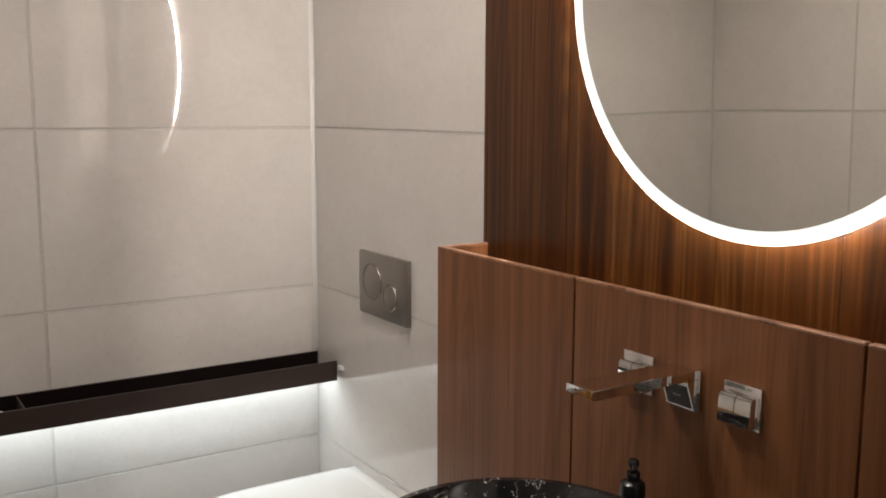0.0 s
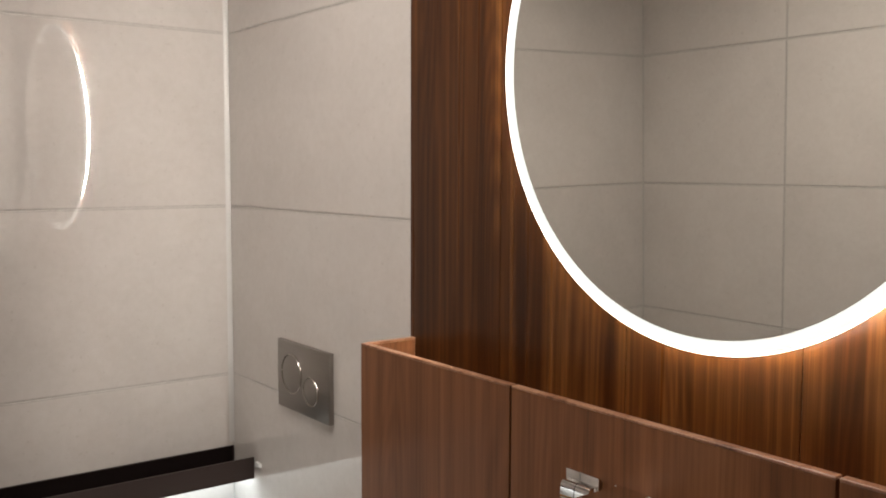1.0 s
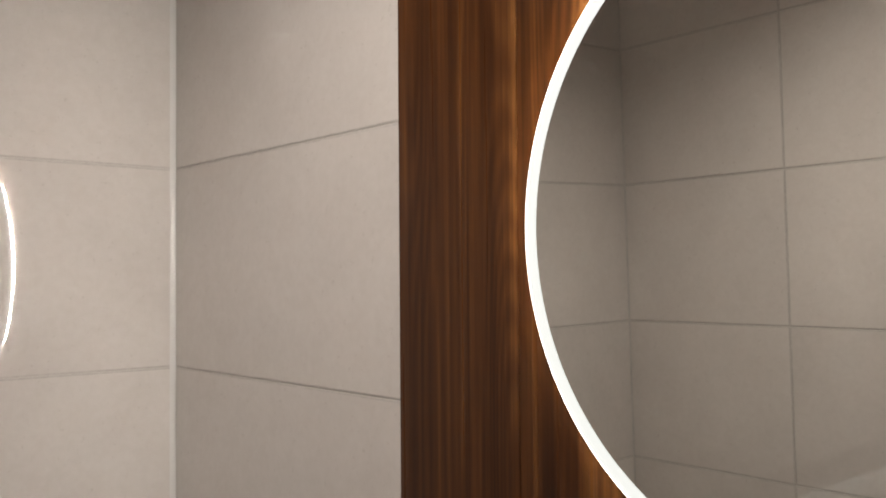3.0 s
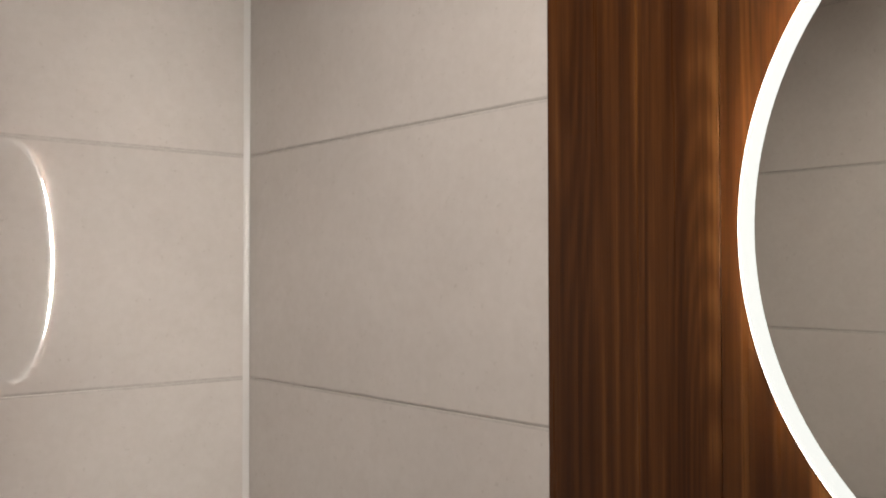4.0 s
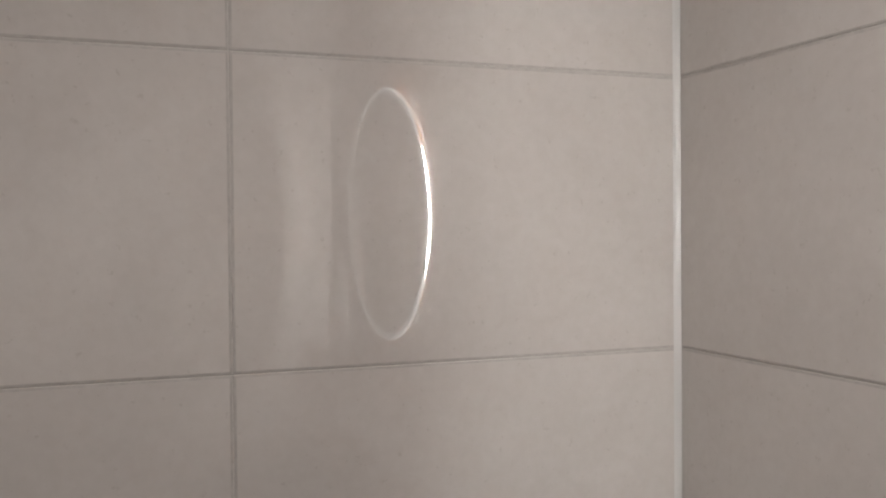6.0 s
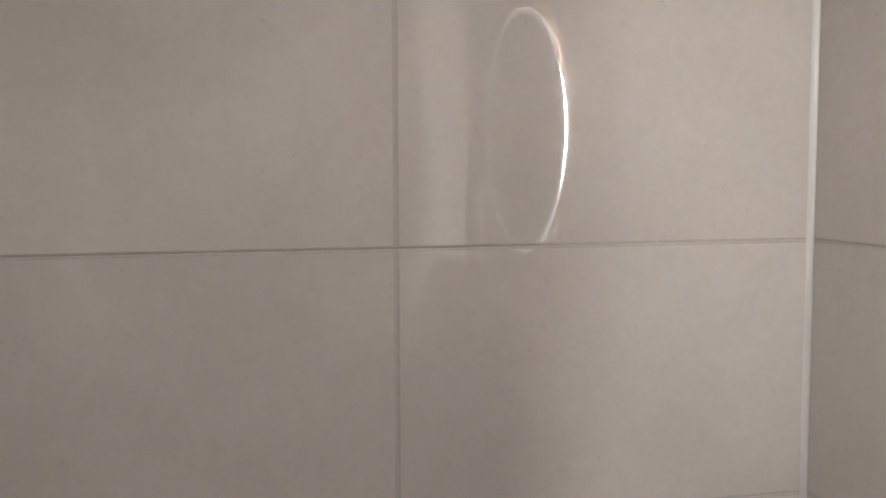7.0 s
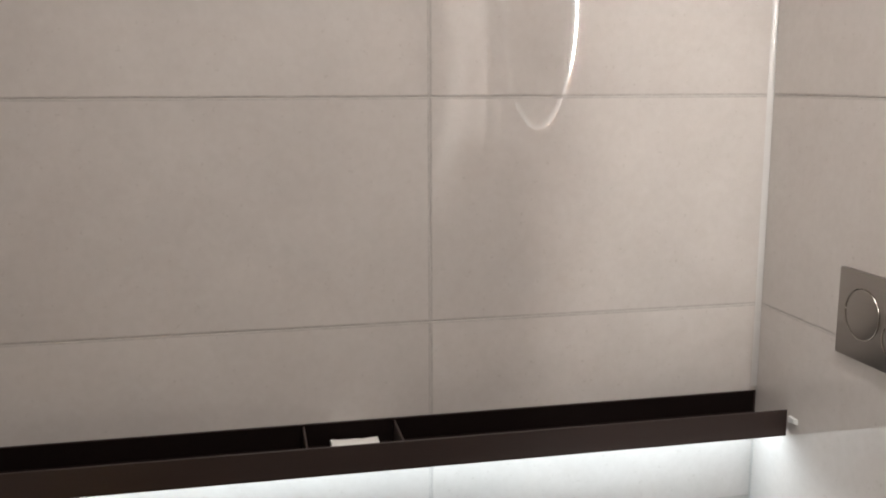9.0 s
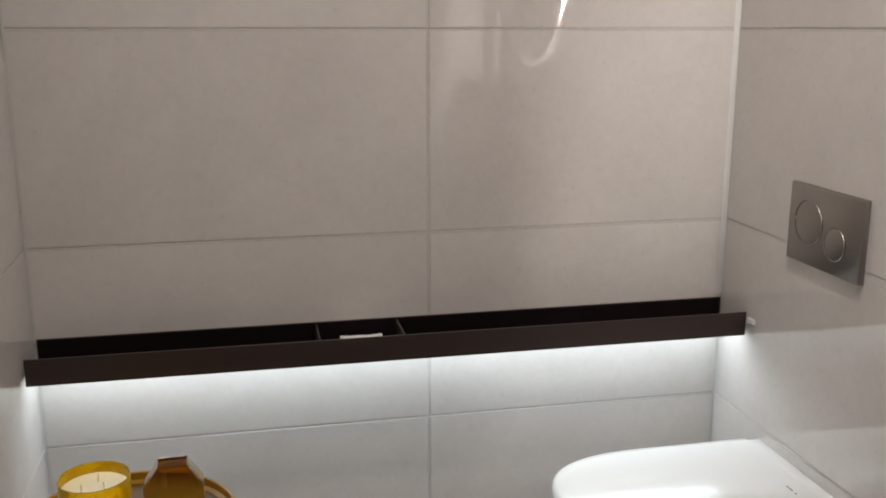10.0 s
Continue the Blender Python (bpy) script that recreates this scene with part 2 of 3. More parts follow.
DOOR0, DOOR1 = -1.475, -0.600
bm = box(DOOR1, 0.0, SOUTH - 0.12, SOUTH - 0.0095, 1.425, CEILING)
box(DOOR1, 0.0, SOUTH - 0.12, SOUTH, 0, 1.4245, bm=bm)
box(DOOR0, DOOR1, SOUTH - 0.12, SOUTH, 2.06, CEILING, bm=bm)
box(-1.6, DOOR0, SOUTH - 0.12, SOUTH, 0, CEILING, bm=bm)
tagged(part("wall_south", bm, PAINT), "plain white painted wall with an open doorway", "wall", kind="structure")
SOUTH_WALL = bpy.data.objects["wall_south"]
door = thing("door_1", "white lined open doorway to the hall", "doorway", pose((DOOR0 + DOOR1) / 2, SOUTH - 0.06, 0), kind="structure")
half = (DOOR1 - DOOR0) / 2
for side in (-1, 1):
    part("jamb", box(side * (half - 0.035), side * (half + 0.045), 0.0605, 0.074, 0, 2.10, 0.002), DOOR_PAINT, door)
    part("lining", box(side * (half - 0.035), side * (half - 0.001), -0.06, 0.0603, 0, 2.025, 0.002), DOOR_PAINT, door)
part("head", box(-half + 0.0352, half - 0.0352, -0.06, 0.074, 2.026, 2.058, 0.002), DOOR_PAINT, door)

hall = box(-2.55, -2.45, HALL, SOUTH - 0.12, 0, CEILING)
box(0.85, 0.95, HALL, SOUTH - 0.12, 0, CEILING, bm=hall)
box(-2.55, 0.95, HALL - 0.1, HALL, 0, CEILING, bm=hall)
box(-2.45, -1.6, SOUTH - 0.12, SOUTH - 0.02, 0, CEILING, bm=hall)
box(0.0, 0.85, SOUTH - 0.12, SOUTH - 0.02, 0, CEILING, bm=hall)
tagged(part("wall_hall", hall, PAINT), "plain white painted hall walls", "wall", kind="structure")
# guessed plate, added to give the pale patch that the north wall reflects
wall_plate = thing("wall_plate", "tall white plate added for a pale patch mirrored in the tiles", "switch plate", pose(BACK - 0.0005, -2.145, 1.257))
part("plate_body", box(-0.010, 0, -0.065, 0.065, -0.152, 0.152, 0.003, 2), WHITE_PLASTIC, wall_plate, smooth=40)

# ---- flush plate on the east wall ----
plate = thing("flush_plate", "brushed steel flush plate with two round buttons", "flush plate",
              pose(-0.0, -0.4095, 0.957))
part("plate", box(-0.013, 0.0, -0.1235, 0.1235, -0.082, 0.082, 0.0022, 2), STEEL, plate, smooth=40)
for by, bz, r in ((0.050, 0.006, 0.048), (-0.042, -0.020, 0.034)):
    m = pose(-0.0131, by, bz, 0, -90, 0)
    disc = part("button", turned(lathe([(0.0, 0.0), (r - 0.003, 0.0), (r - 0.003, 0.0012), (r - 0.0045, 0.0018), (0.0, 0.0018)], 56), m), STEEL,
                plate, smooth=40)
    part("button_ring", turned(lathe([(r - 0.0022, 0.0), (r, 0.0), (r, 0.0022), (r - 0.0008, 0.0030), (r - 0.0022, 0.0022), (r - 0.0022, 0.0)], 56), m),
         RING_STEEL, disc, "thin satin metal ring", smooth=50)


# ---- walnut vanity: back panelling, front screen, top ----
panelling = thing("wood_panelling", "walnut veneer wall panelling behind the round mirror", "wall panel", pose(0, PANEL_END, 0), kind="structure")
cuts = [PANEL_END, -1.108, -1.397, -1.686, -1.975, LAST]
for a, b in zip(cuts, cuts[1:]):
    w = (a - b) / 2 - 0.0004
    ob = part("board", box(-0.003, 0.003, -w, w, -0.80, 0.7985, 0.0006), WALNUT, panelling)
    ob.location = (BACK + 0.003, (a + b) / 2 - PANEL_END, 1.00 + 0.80)
# white bead added where the lower seam beside the panelling is lit up
part("sealant", box(-0.0040, -0.0002, 0.0003, 0.0022, LEDGE + 0.002, 1.335, 0.0006), WHITE_PLASTIC, panelling, "thin white bead added for the bright lit line in the seam")
tagged(panelling, kind="structure")

screen = thing("vanity_screen", "low walnut veneer screen with flush panels and a pale edge", "wall panel", pose(FRONT, END, 0))
gaps = [END, -1.274, -1.806, LAST]
for a, b in zip(gaps, gaps[1:]):
    w = (a - b) / 2 - 0.0021
    ob = part("front_panel", box(0, 0.013, -w, w, -0.53, 0.53, 0.0006), WALNUT_LIT, screen)
    ob.location = (0, (a + b) / 2 - END, LEDGE - 0.004 - 0.53)
    edge = part("edge_band", box(-0.0004, 0.0134, -w, w, 0, 0.004, 0.0008), EDGE_WOOD, ob, "pale wood edge band")
    edge.location = (0, 0, 0.53)
side = part("end_panel", box(0.0135, BACK - FRONT - 0.0005, -0.0125, -0.0005, 0.07, LEDGE - 0.004, 0.0006), WALNUT_LIT, screen)
part("edge_band", box(0.0136, BACK - FRONT - 0.0005, -0.0128, -0.0003, LEDGE - 0.0039, LEDGE, 0.0008), EDGE_WOOD, side, "pale wood edge band")
part("plinth", box(0.02, 0.12, LAST - END, -0.02, 0.0, 0.07), BLACK, screen)
part("recess_floor", box(0.0135, BACK - FRONT - 0.001, LAST - END, -0.0130, 1.00, 1.012), WALNUT_LIT, screen)
part("backing_rail", box(0.0140, 0.030, LAST - END, -0.0130, 0.20, 0.98), BLACK, screen)

top = thing("stone_worktop", "dark stone worktop fixed to the walnut screen", "countertop", pose(FRONT, -1.78, 0.72))
part("slab", box(-0.50, -0.0006, -0.46, 0.46, -0.03, 0.0, 0.003, 2), STONE_TOP, top)
for by in (-0.40, 0.40):
    part("bracket", box(-0.40, -0.0006, by - 0.01, by + 0.01, -0.09, -0.0302, 0.002), BLACK, top)

basin = thing("vessel_basin", "round black marble vessel basin with white veins", "basin", pose(-0.440, -1.544, 0.7202))
part("bowl", lathe([(0.0, 0.0), (0.105, 0.0), (0.125, 0.004), (0.165, 0.040), (0.192, 0.080), (0.207, 0.118), (0.2105, 0.127), (0.209, 0.130),
                    (0.199, 0.130), (0.1965, 0.127), (0.190, 0.112), (0.172, 0.072), (0.140, 0.036), (0.090, 0.017), (0.030, 0.013), (0.0, 0.013)], 112),
     MARBLE, basin, smooth=50)
part("waste", lathe([(0.0, 0.0132), (0.030, 0.0134), (0.032, 0.0165), (0.028, 0.019), (0.0, 0.020)], 40), CHROME, basin, "round chrome waste", smooth=40)

# ---- wall-mounted basin tap ----
tap = thing("basin_tap", "polished chrome three-piece wall-mounted basin tap", "tap", pose(FRONT, -1.525, 1.000))


def valve(y):
    v = part("valve_plate", box(-0.006, -0.0003, y - 0.0315, y + 0.0315, -0.0305, 0.0305, 0.0012, 2), CHROME, tap, smooth=40)
    for s in (-1, 1):
        near, far = y + s * 0.0006, y + s * 0.0270
        line = [(-0.0062, -0.0240), (-0.0062, 0.0175)]
        line += [(-0.0125 - 0.0085 * math.sin(radians(a)), 0.0090 + 0.0085 * math.cos(radians(a))) for a in range(0, 91, 15)]
        line += [(-0.0220 - 0.0015 * math.cos(radians(a)), -0.0225 - 0.0015 * math.sin(radians(a))) for a in range(0, 91, 30)]
        part("lever", loft([[(px, near, pz) for px, pz in line], [(px, far, pz) for px, pz in line]]), CHROME, v, smooth=30)


valve(0.092)
valve(-0.107)
spout = part("spout_plate", box(-0.006, -0.0003, -0.0315, 0.0315, -0.0305, 0.0305, 0.0012, 2), CHROME, tap, smooth=40)
bar = loft([[(x, y, z) for y, z in ((-0.0265, 0.031), (0.0265, 0.031), (0.0265, lo), (-0.0265, lo))] for x, lo in
            ((-0.0062, 0.0165), (-0.120, 0.0170), (-0.203, 0.0175), (-0.205, 0.0192))])
bmesh.ops.bevel(bar, geom=[e for e in bar.edges if abs(e.verts[0].co.x - e.verts[1].co.x) > 0.05], offset=0.0011, segments=1, affect="EDGES")
part("spout", bar, CHROME, spout, smooth=25)
part("spout_bracket", loft([[(-0.0062, y, -0.0290), (-0.0095, y, -0.0290), (-0.0240, y, 0.0110), (-0.0240, y, 0.0163), (-0.0062, y, 0.0163)] for y in (-0.0262, 0.0262)]),
     CHROME, spout, smooth=20)
face = part("face_plate", box(-0.0228, 0.0228, -0.0185, 0.0180, 0.0, 0.0008), DARK_RED, spout, "dark red glossy face plate")
face.matrix_basis = pose(-0.0168, 0, -0.0090) @ Matrix(((0, -0.3406, -0.9402, 0), (1, 0, 0, 0), (0, 0.9402, -0.3406, 0), (0, 0, 0, 1)))
part("print", box(-0.0070, 0.0070, -0.0015, 0.0015, 0.0009, 0.0010), GREY_INK, face, "small grey print")

# ---- soap dispenser ----
soap = thing("soap_dispenser", "slim black soap dispenser with a pump, beside the basin", "soap dispenser", pose(-0.190, -1.490, 0.7202, 0, 0, 52))
part("bottle", lathe([(0.0, 0.0), (0.0175, 0.0), (0.0190, 0.003), (0.0190, 0.128), (0.0180, 0.134), (0.0130, 0.138), (0.0095, 0.139), (0.0095, 0.142), (0.0, 0.142)], 48),
     BLACK, soap, smooth=40)
part("collar", lathe([(0.0, 0.1422), (0.0105, 0.1422), (0.0105, 0.149), (0.0095, 0.151), (0.0, 0.151)], 32), BLACK, soap, smooth=40)
part("pump_stem", lathe([(0.0, 0.1512), (0.0042, 0.1512), (0.0042, 0.158), (0.0, 0.158)], 20), BLACK, soap, smooth=40)
head = part("pump_head", lathe([(0.0, 0.158), (0.0070, 0.158), (0.0085, 0.160), (0.0085, 0.167), (0.0065, 0.170), (0.0, 0.1705)], 32), BLACK, soap, smooth=40)
part("nozzle", box(-0.027, -0.006, -0.0038, 0.0038, 0.1605, 0.1670, 0.002, 2), BLACK, head, smooth=40)


# ---- round lit mirror ----
mirror = thing("round_mirror", "round frameless wall mirror with a glowing frosted rim", "mirror", pose(-0.036, -1.5436, 1.603, 0, -0.92, -0.8))
FACE = pose(0, 0, 0, 0, -90, 0)
R, RIN = 0.3975, 0.3770
part("glass", turned(lathe([(0.0, -0.006), (RIN, -0.006), (RIN, 0.0), (0.0, 0.0)], 160), FACE), MIRROR, mirror, smooth=40)
part("light_ring", turned(lathe([(RIN + 0.0002, -0.005), (R - 0.0018, -0.005), (R - 0.0018, 0.0), (RIN + 0.0002, 0.0), (RIN + 0.0002, -0.005)], 160), FACE),
     RING, mirror, "frosted glowing rim", smooth=40)
part("rim_edge", turned(lathe([(R - 0.0016, -0.0045), (R, -0.0045), (R, -0.0006), (R - 0.0016, -0.0006), (R - 0.0016, -0.0045)], 160), FACE), RIM, mirror,
     "bright edge of the rim", smooth=40)
part("housing", turned(lathe([(0.0, -0.0240), (0.3540, -0.0240), (0.3540, -0.0062), (0.0, -0.0062)], 120), FACE), BLACK, mirror, smooth=40)
part("back_light", turned(lathe([(0.3543, -0.0238), (0.3565, -0.0238), (0.3565, -0.0203), (0.3543, -0.0203), (0.3543, -0.0238)], 120), FACE), HALO, mirror,
     "warm light band behind the mirror", smooth=40)

# ---- shelf channel on the north wall ----
SX0, SX1, SBACK, SFRONT, STOP, SLOW = -1.594, -0.007, -0.003, -0.137, 0.704, 0.647
shelf = thing("wall_shelf", "long dark bronze metal channel shelf with a light strip underneath", "shelf", pose(SX0, 0, SLOW))
L = SX1 - SX0
part("back_plate", box(0, L + 0.004, SBACK - 0.003, SBACK, 0, STOP - SLOW, 0.0006), BRONZE, shelf)
# added sheet: darkens the inside of the channel, like the bottom plate's colour
part("inner_lining", box(0.001, L - 0.001, SBACK - 0.0042, SBACK - 0.0031, 0.0102, STOP - SLOW - 0.002), CHANNEL_SHADE, shelf, "matt black sheet added for the shade inside the channel")
part("front_plate", box(0, L, SFRONT, SFRONT + 0.004, 0, STOP - SLOW, 0.0006), BRONZE, shelf)
part("bottom_plate", box(0, L, SFRONT + 0.0042, SBACK - 0.0044, 0.006, 0.010), CHANNEL_SHADE, shelf)
for dx in (-1.000, -0.816):
    part("divider", box(dx - SX0 - 0.002, dx - SX0 + 0.002, SFRONT + 0.0042, SBACK - 0.0044, 0.0102, STOP - SLOW - 0.004, 0.0005), BRONZE, shelf)
part("light_strip", box(0.003, L - 0.001, -0.118, -0.016, 0.0050, 0.0058), STRIP, shelf, "cool white light strip")
# added white wedge imitates the strip light's bright spot on the east wall
leak_wedge = thing("shelf_leak_wedge", "small white wedge standing in for light leaking past the shelf end", "bracket", pose(-0.0005, -0.145, 0.672))
part("clip_body", loft([[(0, 0.006, 0.004), (0, -0.022, 0.008), (0, -0.022, 0.020), (0, 0.006, 0.020)],
                        [(-0.007, 0.004, 0.006), (-0.007, -0.016, 0.012), (-0.007, -0.016, 0.020), (-0.007, 0.004, 0.020)]]), WHITE_PLASTIC, leak_wedge)

tissue = thing("tissue_pack", "pack of folded white paper tissues lying in the shelf", "tissues", pose(-0.902, -0.068, SLOW + 0.0103))
for k in range(3):
    bm = box(-0.046, 0.050, -0.048, 0.050, 0.0058 * k, 0.0058 * k + 0.0055, 0.0018, 2)
    for v in bm.verts:
        v.co.z += 0.0016 * math.sin(60 * v.co.x + k) + (0.0025 * math.sin(35 * v.co.y + 2) if k == 2 else 0)
    bmesh.ops.subdivide_edges(bm, edges=[e for e in bm.edges if e.calc_length() > 0.05], cuts=5, use_grid_fill=True)
    for v in bm.verts:
        v.co.z += (0.0012 if k < 2 else 0.0034) * noise.noise(v.co * 45 + Vector((k, 0, 0)))
    part("tissue", bm, PAPER, tissue, smooth=60)


# ---- toilet ----
def d_outline(back, front, half, z, count=40, square=2.7):
    """A D-shaped outline in plan: straight sides from the wall, rounded front towards -x."""
    long = back - front
    straight = long * 0.46
    pts = [(back, half, z), (back - straight * 0.5, half, z)]
    for i in range(count + 1):
        a = math.pi / 2 + math.pi * i / count
        c, s = math.cos(a), math.sin(a)
        px = -abs(c) ** (2 / square) * (long - straight)
        py = math.copysign(abs(s) ** (2 / square), s) * half
        pts.append((back - straight + px, py, z))
    pts += [(back - straight * 0.5, -half, z), (back, -half, z)]
    return pts


toilet = thing("toilet", "white wall-hung porcelain toilet with its lid closed", "toilet", pose(0, -0.412, 0))
part("bowl", loft([d_outline(-0.001, -0.30, 0.10, 0.085), d_outline(-0.001, -0.40, 0.135, 0.12), d_outline(-0.001, -0.475, 0.160, 0.19),
                   d_outline(-0.001, -0.520, 0.178, 0.28), d_outline(-0.001, -0.535, 0.184, 0.360), d_outline(-0.001, -0.533, 0.182, 0.372)]),
     PORCELAIN, toilet, smooth=50)
part("seat", loft([d_outline(-0.040, -0.538, 0.188, 0.3735), d_outline(-0.040, -0.540, 0.190, 0.377), d_outline(-0.040, -0.540, 0.190, 0.386),
                   d_outline(-0.040, -0.537, 0.187, 0.389)]), PORCELAIN, toilet, smooth=50)
lid = part("lid", loft([d_outline(-0.036, -0.547, 0.196, 0.390), d_outline(-0.036, -0.550, 0.199, 0.394), d_outline(-0.036, -0.550, 0.199, 0.414),
                        d_outline(-0.0365, -0.548, 0.197, 0.4205), d_outline(-0.037, -0.542, 0.191, 0.4250), d_outline(-0.037, -0.526, 0.175, 0.4272)]),
           PORCELAIN, toilet, smooth=50)
part("hinge_cover", box(-0.0345, -0.0012, -0.186, 0.186, 0.3725, 0.4245, 0.003, 2), PORCELAIN, toilet, smooth=50)
for k, w in enumerate((0.009, 0.012, 0.007)):
    part("print", box(-0.075, -0.071, -0.052 - 0.014 * k, -0.052 - 0.014 * k + w, 0.4273, 0.4276), GREY_INK, lid, "small grey print")

# ---- side table with candle and glass ----
table = thing("side_table", "round brown lacquered side table with a raised rim", "side table", pose(-1.385, -0.390, 0))
part("tabletop", lathe([(0.0, 0.430), (0.185, 0.430), (0.1865, 0.432), (0.1865, 0.446), (0.0, 0.446)], 96), LACQUER, table, smooth=40)
part("rim", lathe([(0.1868, 0.431), (0.197, 0.436), (0.200, 0.446), (0.200, 0.466), (0.198, 0.468), (0.195, 0.466), (0.194, 0.452), (0.1868, 0.4462), (0.1868, 0.431)], 96),
     RIM_LACQUER, table, "raised amber-brown rim", smooth=40)
part("pedestal", lathe([(0.0, 0.010), (0.055, 0.010), (0.045, 0.06), (0.040, 0.22), (0.050, 0.38), (0.085, 0.4295), (0.0, 0.4295)], 64), LACQUER, table, smooth=40)
part("foot", lathe([(0.0, 0.0), (0.150, 0.0), (0.150, 0.006), (0.140, 0.0098), (0.0, 0.0098)], 64), LACQUER, table, smooth=40)

candle = thing("candle", "three-wick cream candle in an amber glass jar", "candle", pose(-1.437, -0.385, 0.4463))
candle_jar = part("jar", lathe([(0.0, 0.0), (0.056, 0.0), (0.0605, 0.004), (0.0625, 0.010), (0.0635, 0.109), (0.0627, 0.1115), (0.0615, 0.1105), (0.0608, 0.109),
                   (0.0600, 0.014), (0.0, 0.011)], 80), AMBER, candle, smooth=40)
wax = part("wax", lathe([(0.0, 0.0118), (0.0585, 0.0145), (0.0590, 0.091), (0.0570, 0.0922), (0.030, 0.0912), (0.0, 0.0910)], 64), WAX, candle, smooth=40)
for a in (100, 215, 335):
    wx, wy = 0.026 * math.cos(radians(a)), 0.026 * math.sin(radians(a))
    part("wick", turned(lathe([(0.0, 0.089), (0.0014, 0.089), (0.0012, 0.108), (0.0, 0.1085)], 8), pose(wx, wy, 0, 4, 6 * math.cos(a), 0)), WICK, wax)

candle_jar.visible_shadow = False

flask = thing("amber_flask", "octagonal amber glass flask on the side table", "glass flask", pose(-1.294, -0.425, 0.4463, 0, 0, 3))
oct_x = [(-0.026, 0.0), (0.026, 0.0), (0.053, 0.038), (0.053, 0.106), (0.026, 0.146), (-0.026, 0.146), (-0.053, 0.106), (-0.053, 0.038)]
bm = loft([[(x, 0.022, z) for x, z in oct_x], [(x, -0.022, z) for x, z in oct_x]])
bmesh.ops.bevel(bm, geom=bm.edges[:], offset=0.004, segments=2, affect="EDGES", profile=0.6)
part("flask_body", bm, DEEP_AMBER, flask, smooth=20).visible_shadow = False

# ---- tiled walls and floor, piece by piece ----
TILE_MESHES = {}


def piece(width, height, thick, material, edge, arris=0.0040, fall=0.0004):
    """One shared mesh for each size of tile; its face looks along -y and eases off to an arris in the edge material."""
    key = (round(width, 4), round(height, 4), material.name)
    if key not in TILE_MESHES:
        w, h = width / 2, height / 2
        bm = bmesh.new()
        rings = [[bm.verts.new((sx * (w - a), y, sz * (h - a))) for sx, sz in ((-1, -1), (1, -1), (1, 1), (-1, 1))]
                 for a, y in ((0, thick), (0, fall + 0.0006), (0.0006, fall), (arris, 0.0))]
        for lo, hi in zip(rings, rings[1:]):
            for k in range(4):
                f = bm.faces.new((lo[k], lo[(k + 1) % 4], hi[(k + 1) % 4], hi[k]))
                f.material_index = 0 if lo is rings[1] else 1
        bm.faces.new(rings[-1])
        bmesh.ops.recalc_face_normals(bm, faces=bm.faces)
        me = bpy.data.meshes.new("tile")
        bm.to_mesh(me)
        bm.free()
        me.materials.append(material)
        me.materials.append(edge)
        TILE_MESHES[key] = me
    return TILE_MESHES[key]


JOINT = 0.0011


def tiled_wall(name, label, m, columns, rows):
    """m: the pose of the wall's face, x along it, -y out of it; columns and rows: the lines of the joints."""
    lo, hi = columns[0], columns[-1]
    wall = part(name, box(lo, hi, 0.0010, 0.14, rows[0], rows[-1]), GROUT)
    wall.matrix_world = m
    tagged(wall, label, "wall", kind="structure")
    for a, b in zip(columns, columns[1:]):
        for c, d in zip(rows, rows[1:]):
            ob = new("tile", piece(b - a - JOINT, d - c - JOINT, 0.0080, TILE, ARRIS))
            ob.parent = wall
            ob.location = ((a + b) / 2, random.uniform(-0.0002, 0.0002), (c + d) / 2)
    return wall


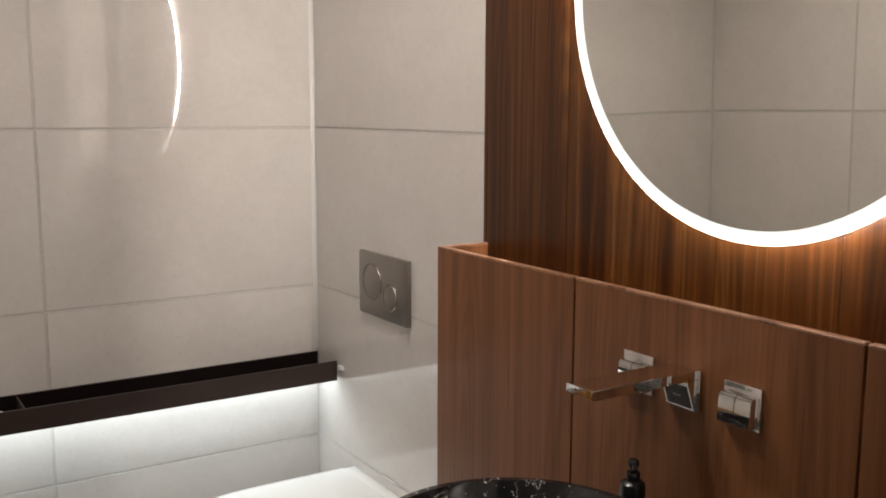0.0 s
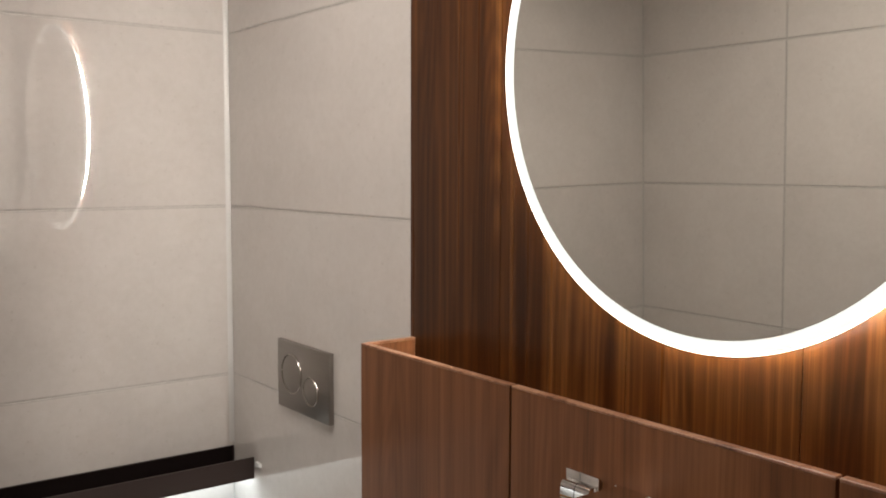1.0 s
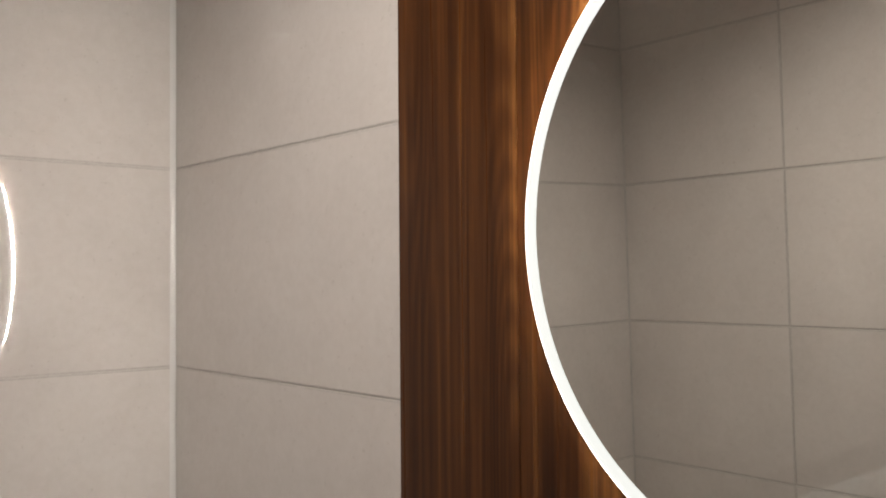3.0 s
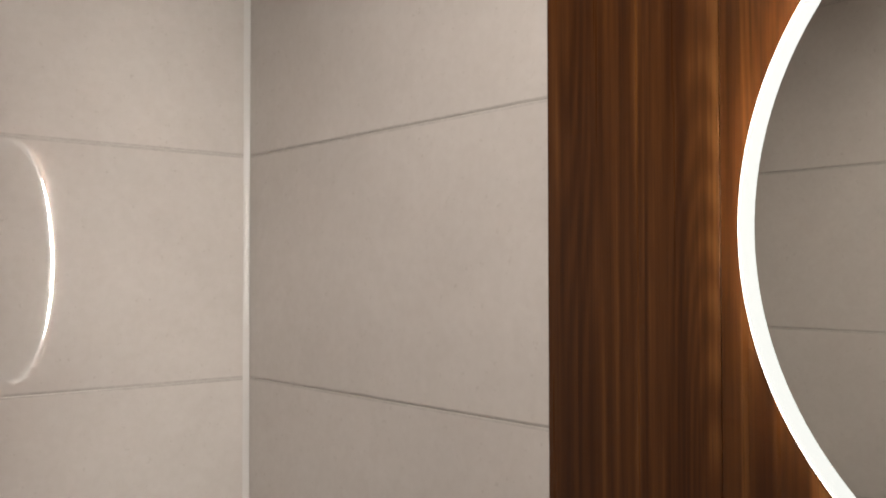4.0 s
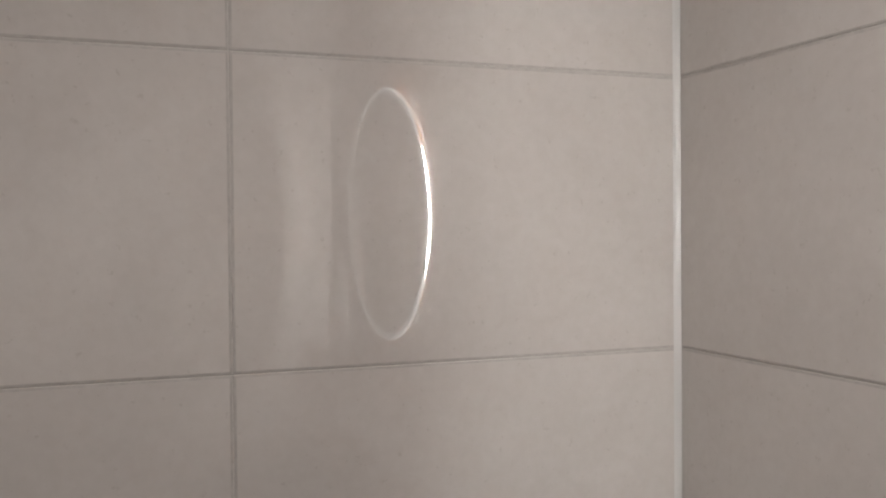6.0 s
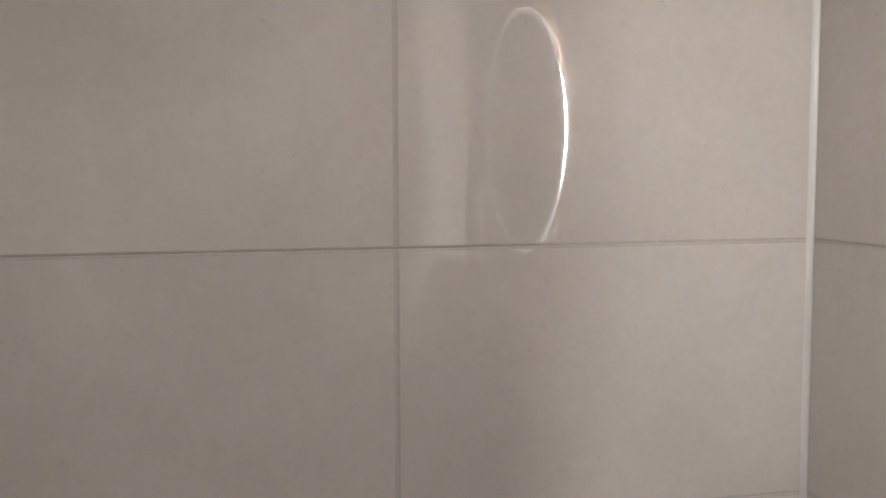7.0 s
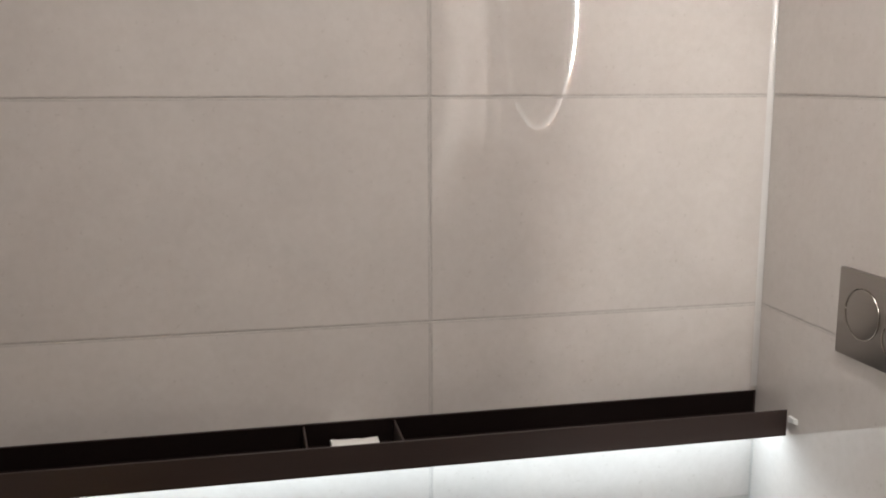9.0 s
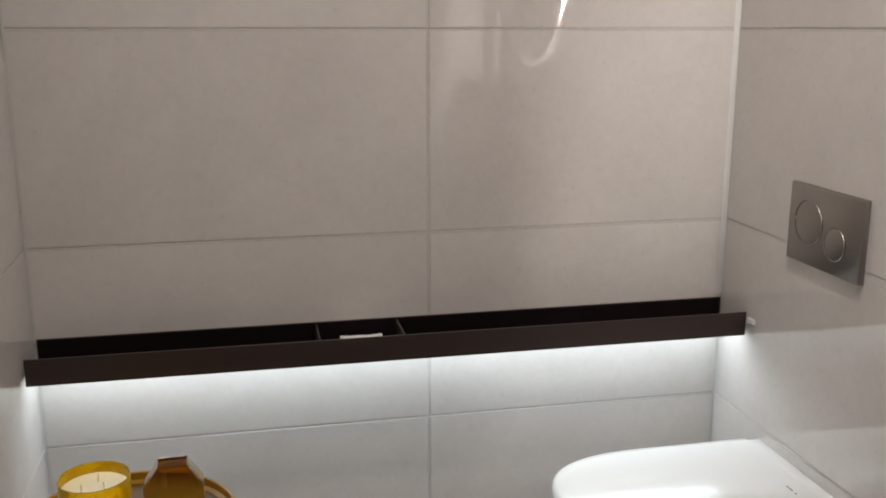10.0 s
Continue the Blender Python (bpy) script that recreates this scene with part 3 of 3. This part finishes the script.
ROWS = [0.0, 0.45, 0.90, 1.35, 1.80, 2.25, CEILING]
tiled_wall("wall_north", "wall of large polished pale stone tiles", pose(0, 0, 0), [-1.600, -0.738, 0.0], ROWS)
tiled_wall("wall_east", "wall of large polished pale stone tiles", pose(0, 0, 0, 0, 0, -90), [0.0, 0.8435, 1.80, -SOUTH], ROWS)
columns = [0.0, 0.30, -DOOR1 - 0.046]
for a, b in zip(columns, columns[1:]):
    for c, d in ((1.425, 1.80), (1.80, 2.25), (2.25, CEILING)):
        ob = new("tile", piece(b - a - JOINT, d - c - JOINT, 0.0080, TILE, ARRIS))
        ob.parent = SOUTH_WALL
        ob.matrix_basis = pose(-(a + b) / 2, SOUTH - 0.0010, (c + d) / 2, 0, 0, 180)
tiled_wall("wall_west", "wall of large polished pale stone tiles", pose(-1.6, 0, 0, 0, 0, 90), [SOUTH, -1.485, -0.585, 0.0], ROWS)

for cx, spin in ((0.0, 0), (-1.6, 90)):
    bead = bmesh.new()
    ends = [[bead.verts.new(p) for p in ((0, 0, z), (-0.0042, -0.0004, z), (-0.0012, -0.0012, z), (-0.0004, -0.0042, z))] for z in (0.0, CEILING)]
    for k in range(4):
        bead.faces.new((ends[0][k], ends[0][(k + 1) % 4], ends[1][(k + 1) % 4], ends[1][k]))
    ob = part("corner_sealant", bead, SEALANT)
    ob.matrix_world = pose(cx, 0, 0, 0, 0, spin)
    tagged(ob, "pale sealant bead in the tiled corner", "sealant", kind="structure")

# an added pale cove up the corner above the shelf imitates a bright light band
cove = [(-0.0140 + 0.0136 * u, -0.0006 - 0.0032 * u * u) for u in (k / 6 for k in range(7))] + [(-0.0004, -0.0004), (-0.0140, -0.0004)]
tagged(part("corner_trim", loft([[(px, py, z) for px, py in cove] for z in (0.712, CEILING - 0.001)]), LIGHT_BAND, smooth=30),
       "slim pale strip standing in for the light band in the tiled corner", "trim", kind="structure")

floor = part("floor", box(-2.55, 0.95, HALL - 0.1, 0.14, -0.12, -0.0075), GROUT)
tagged(floor, "floor of grey stone tiles", "floor", kind="structure")
for i in range(-2, 5):
    for j in range(8):
        x0, x1 = -1.6 + 0.6 * i, -1.0 + 0.6 * i
        y0, y1 = max(HALL, -0.6 * (j + 1)), -0.6 * j
        if j < 4:
            x0, x1, y0 = max(-1.6, x0), min(0.0, x1), max(SOUTH - 0.12, y0)
        x0, x1 = max(-2.45, x0), min(0.85, x1)
        if y1 - y0 > 0.05 and x1 - x0 > 0.05:
            ob = new("tile", piece(x1 - x0 - 0.003, y1 - y0 - 0.003, 0.0085, FLOOR_STONE, FLOOR_STONE))
            ob.parent = floor
            ob.matrix_basis = pose((x0 + x1) / 2, (y0 + y1) / 2, 0, -90, 0, 0)
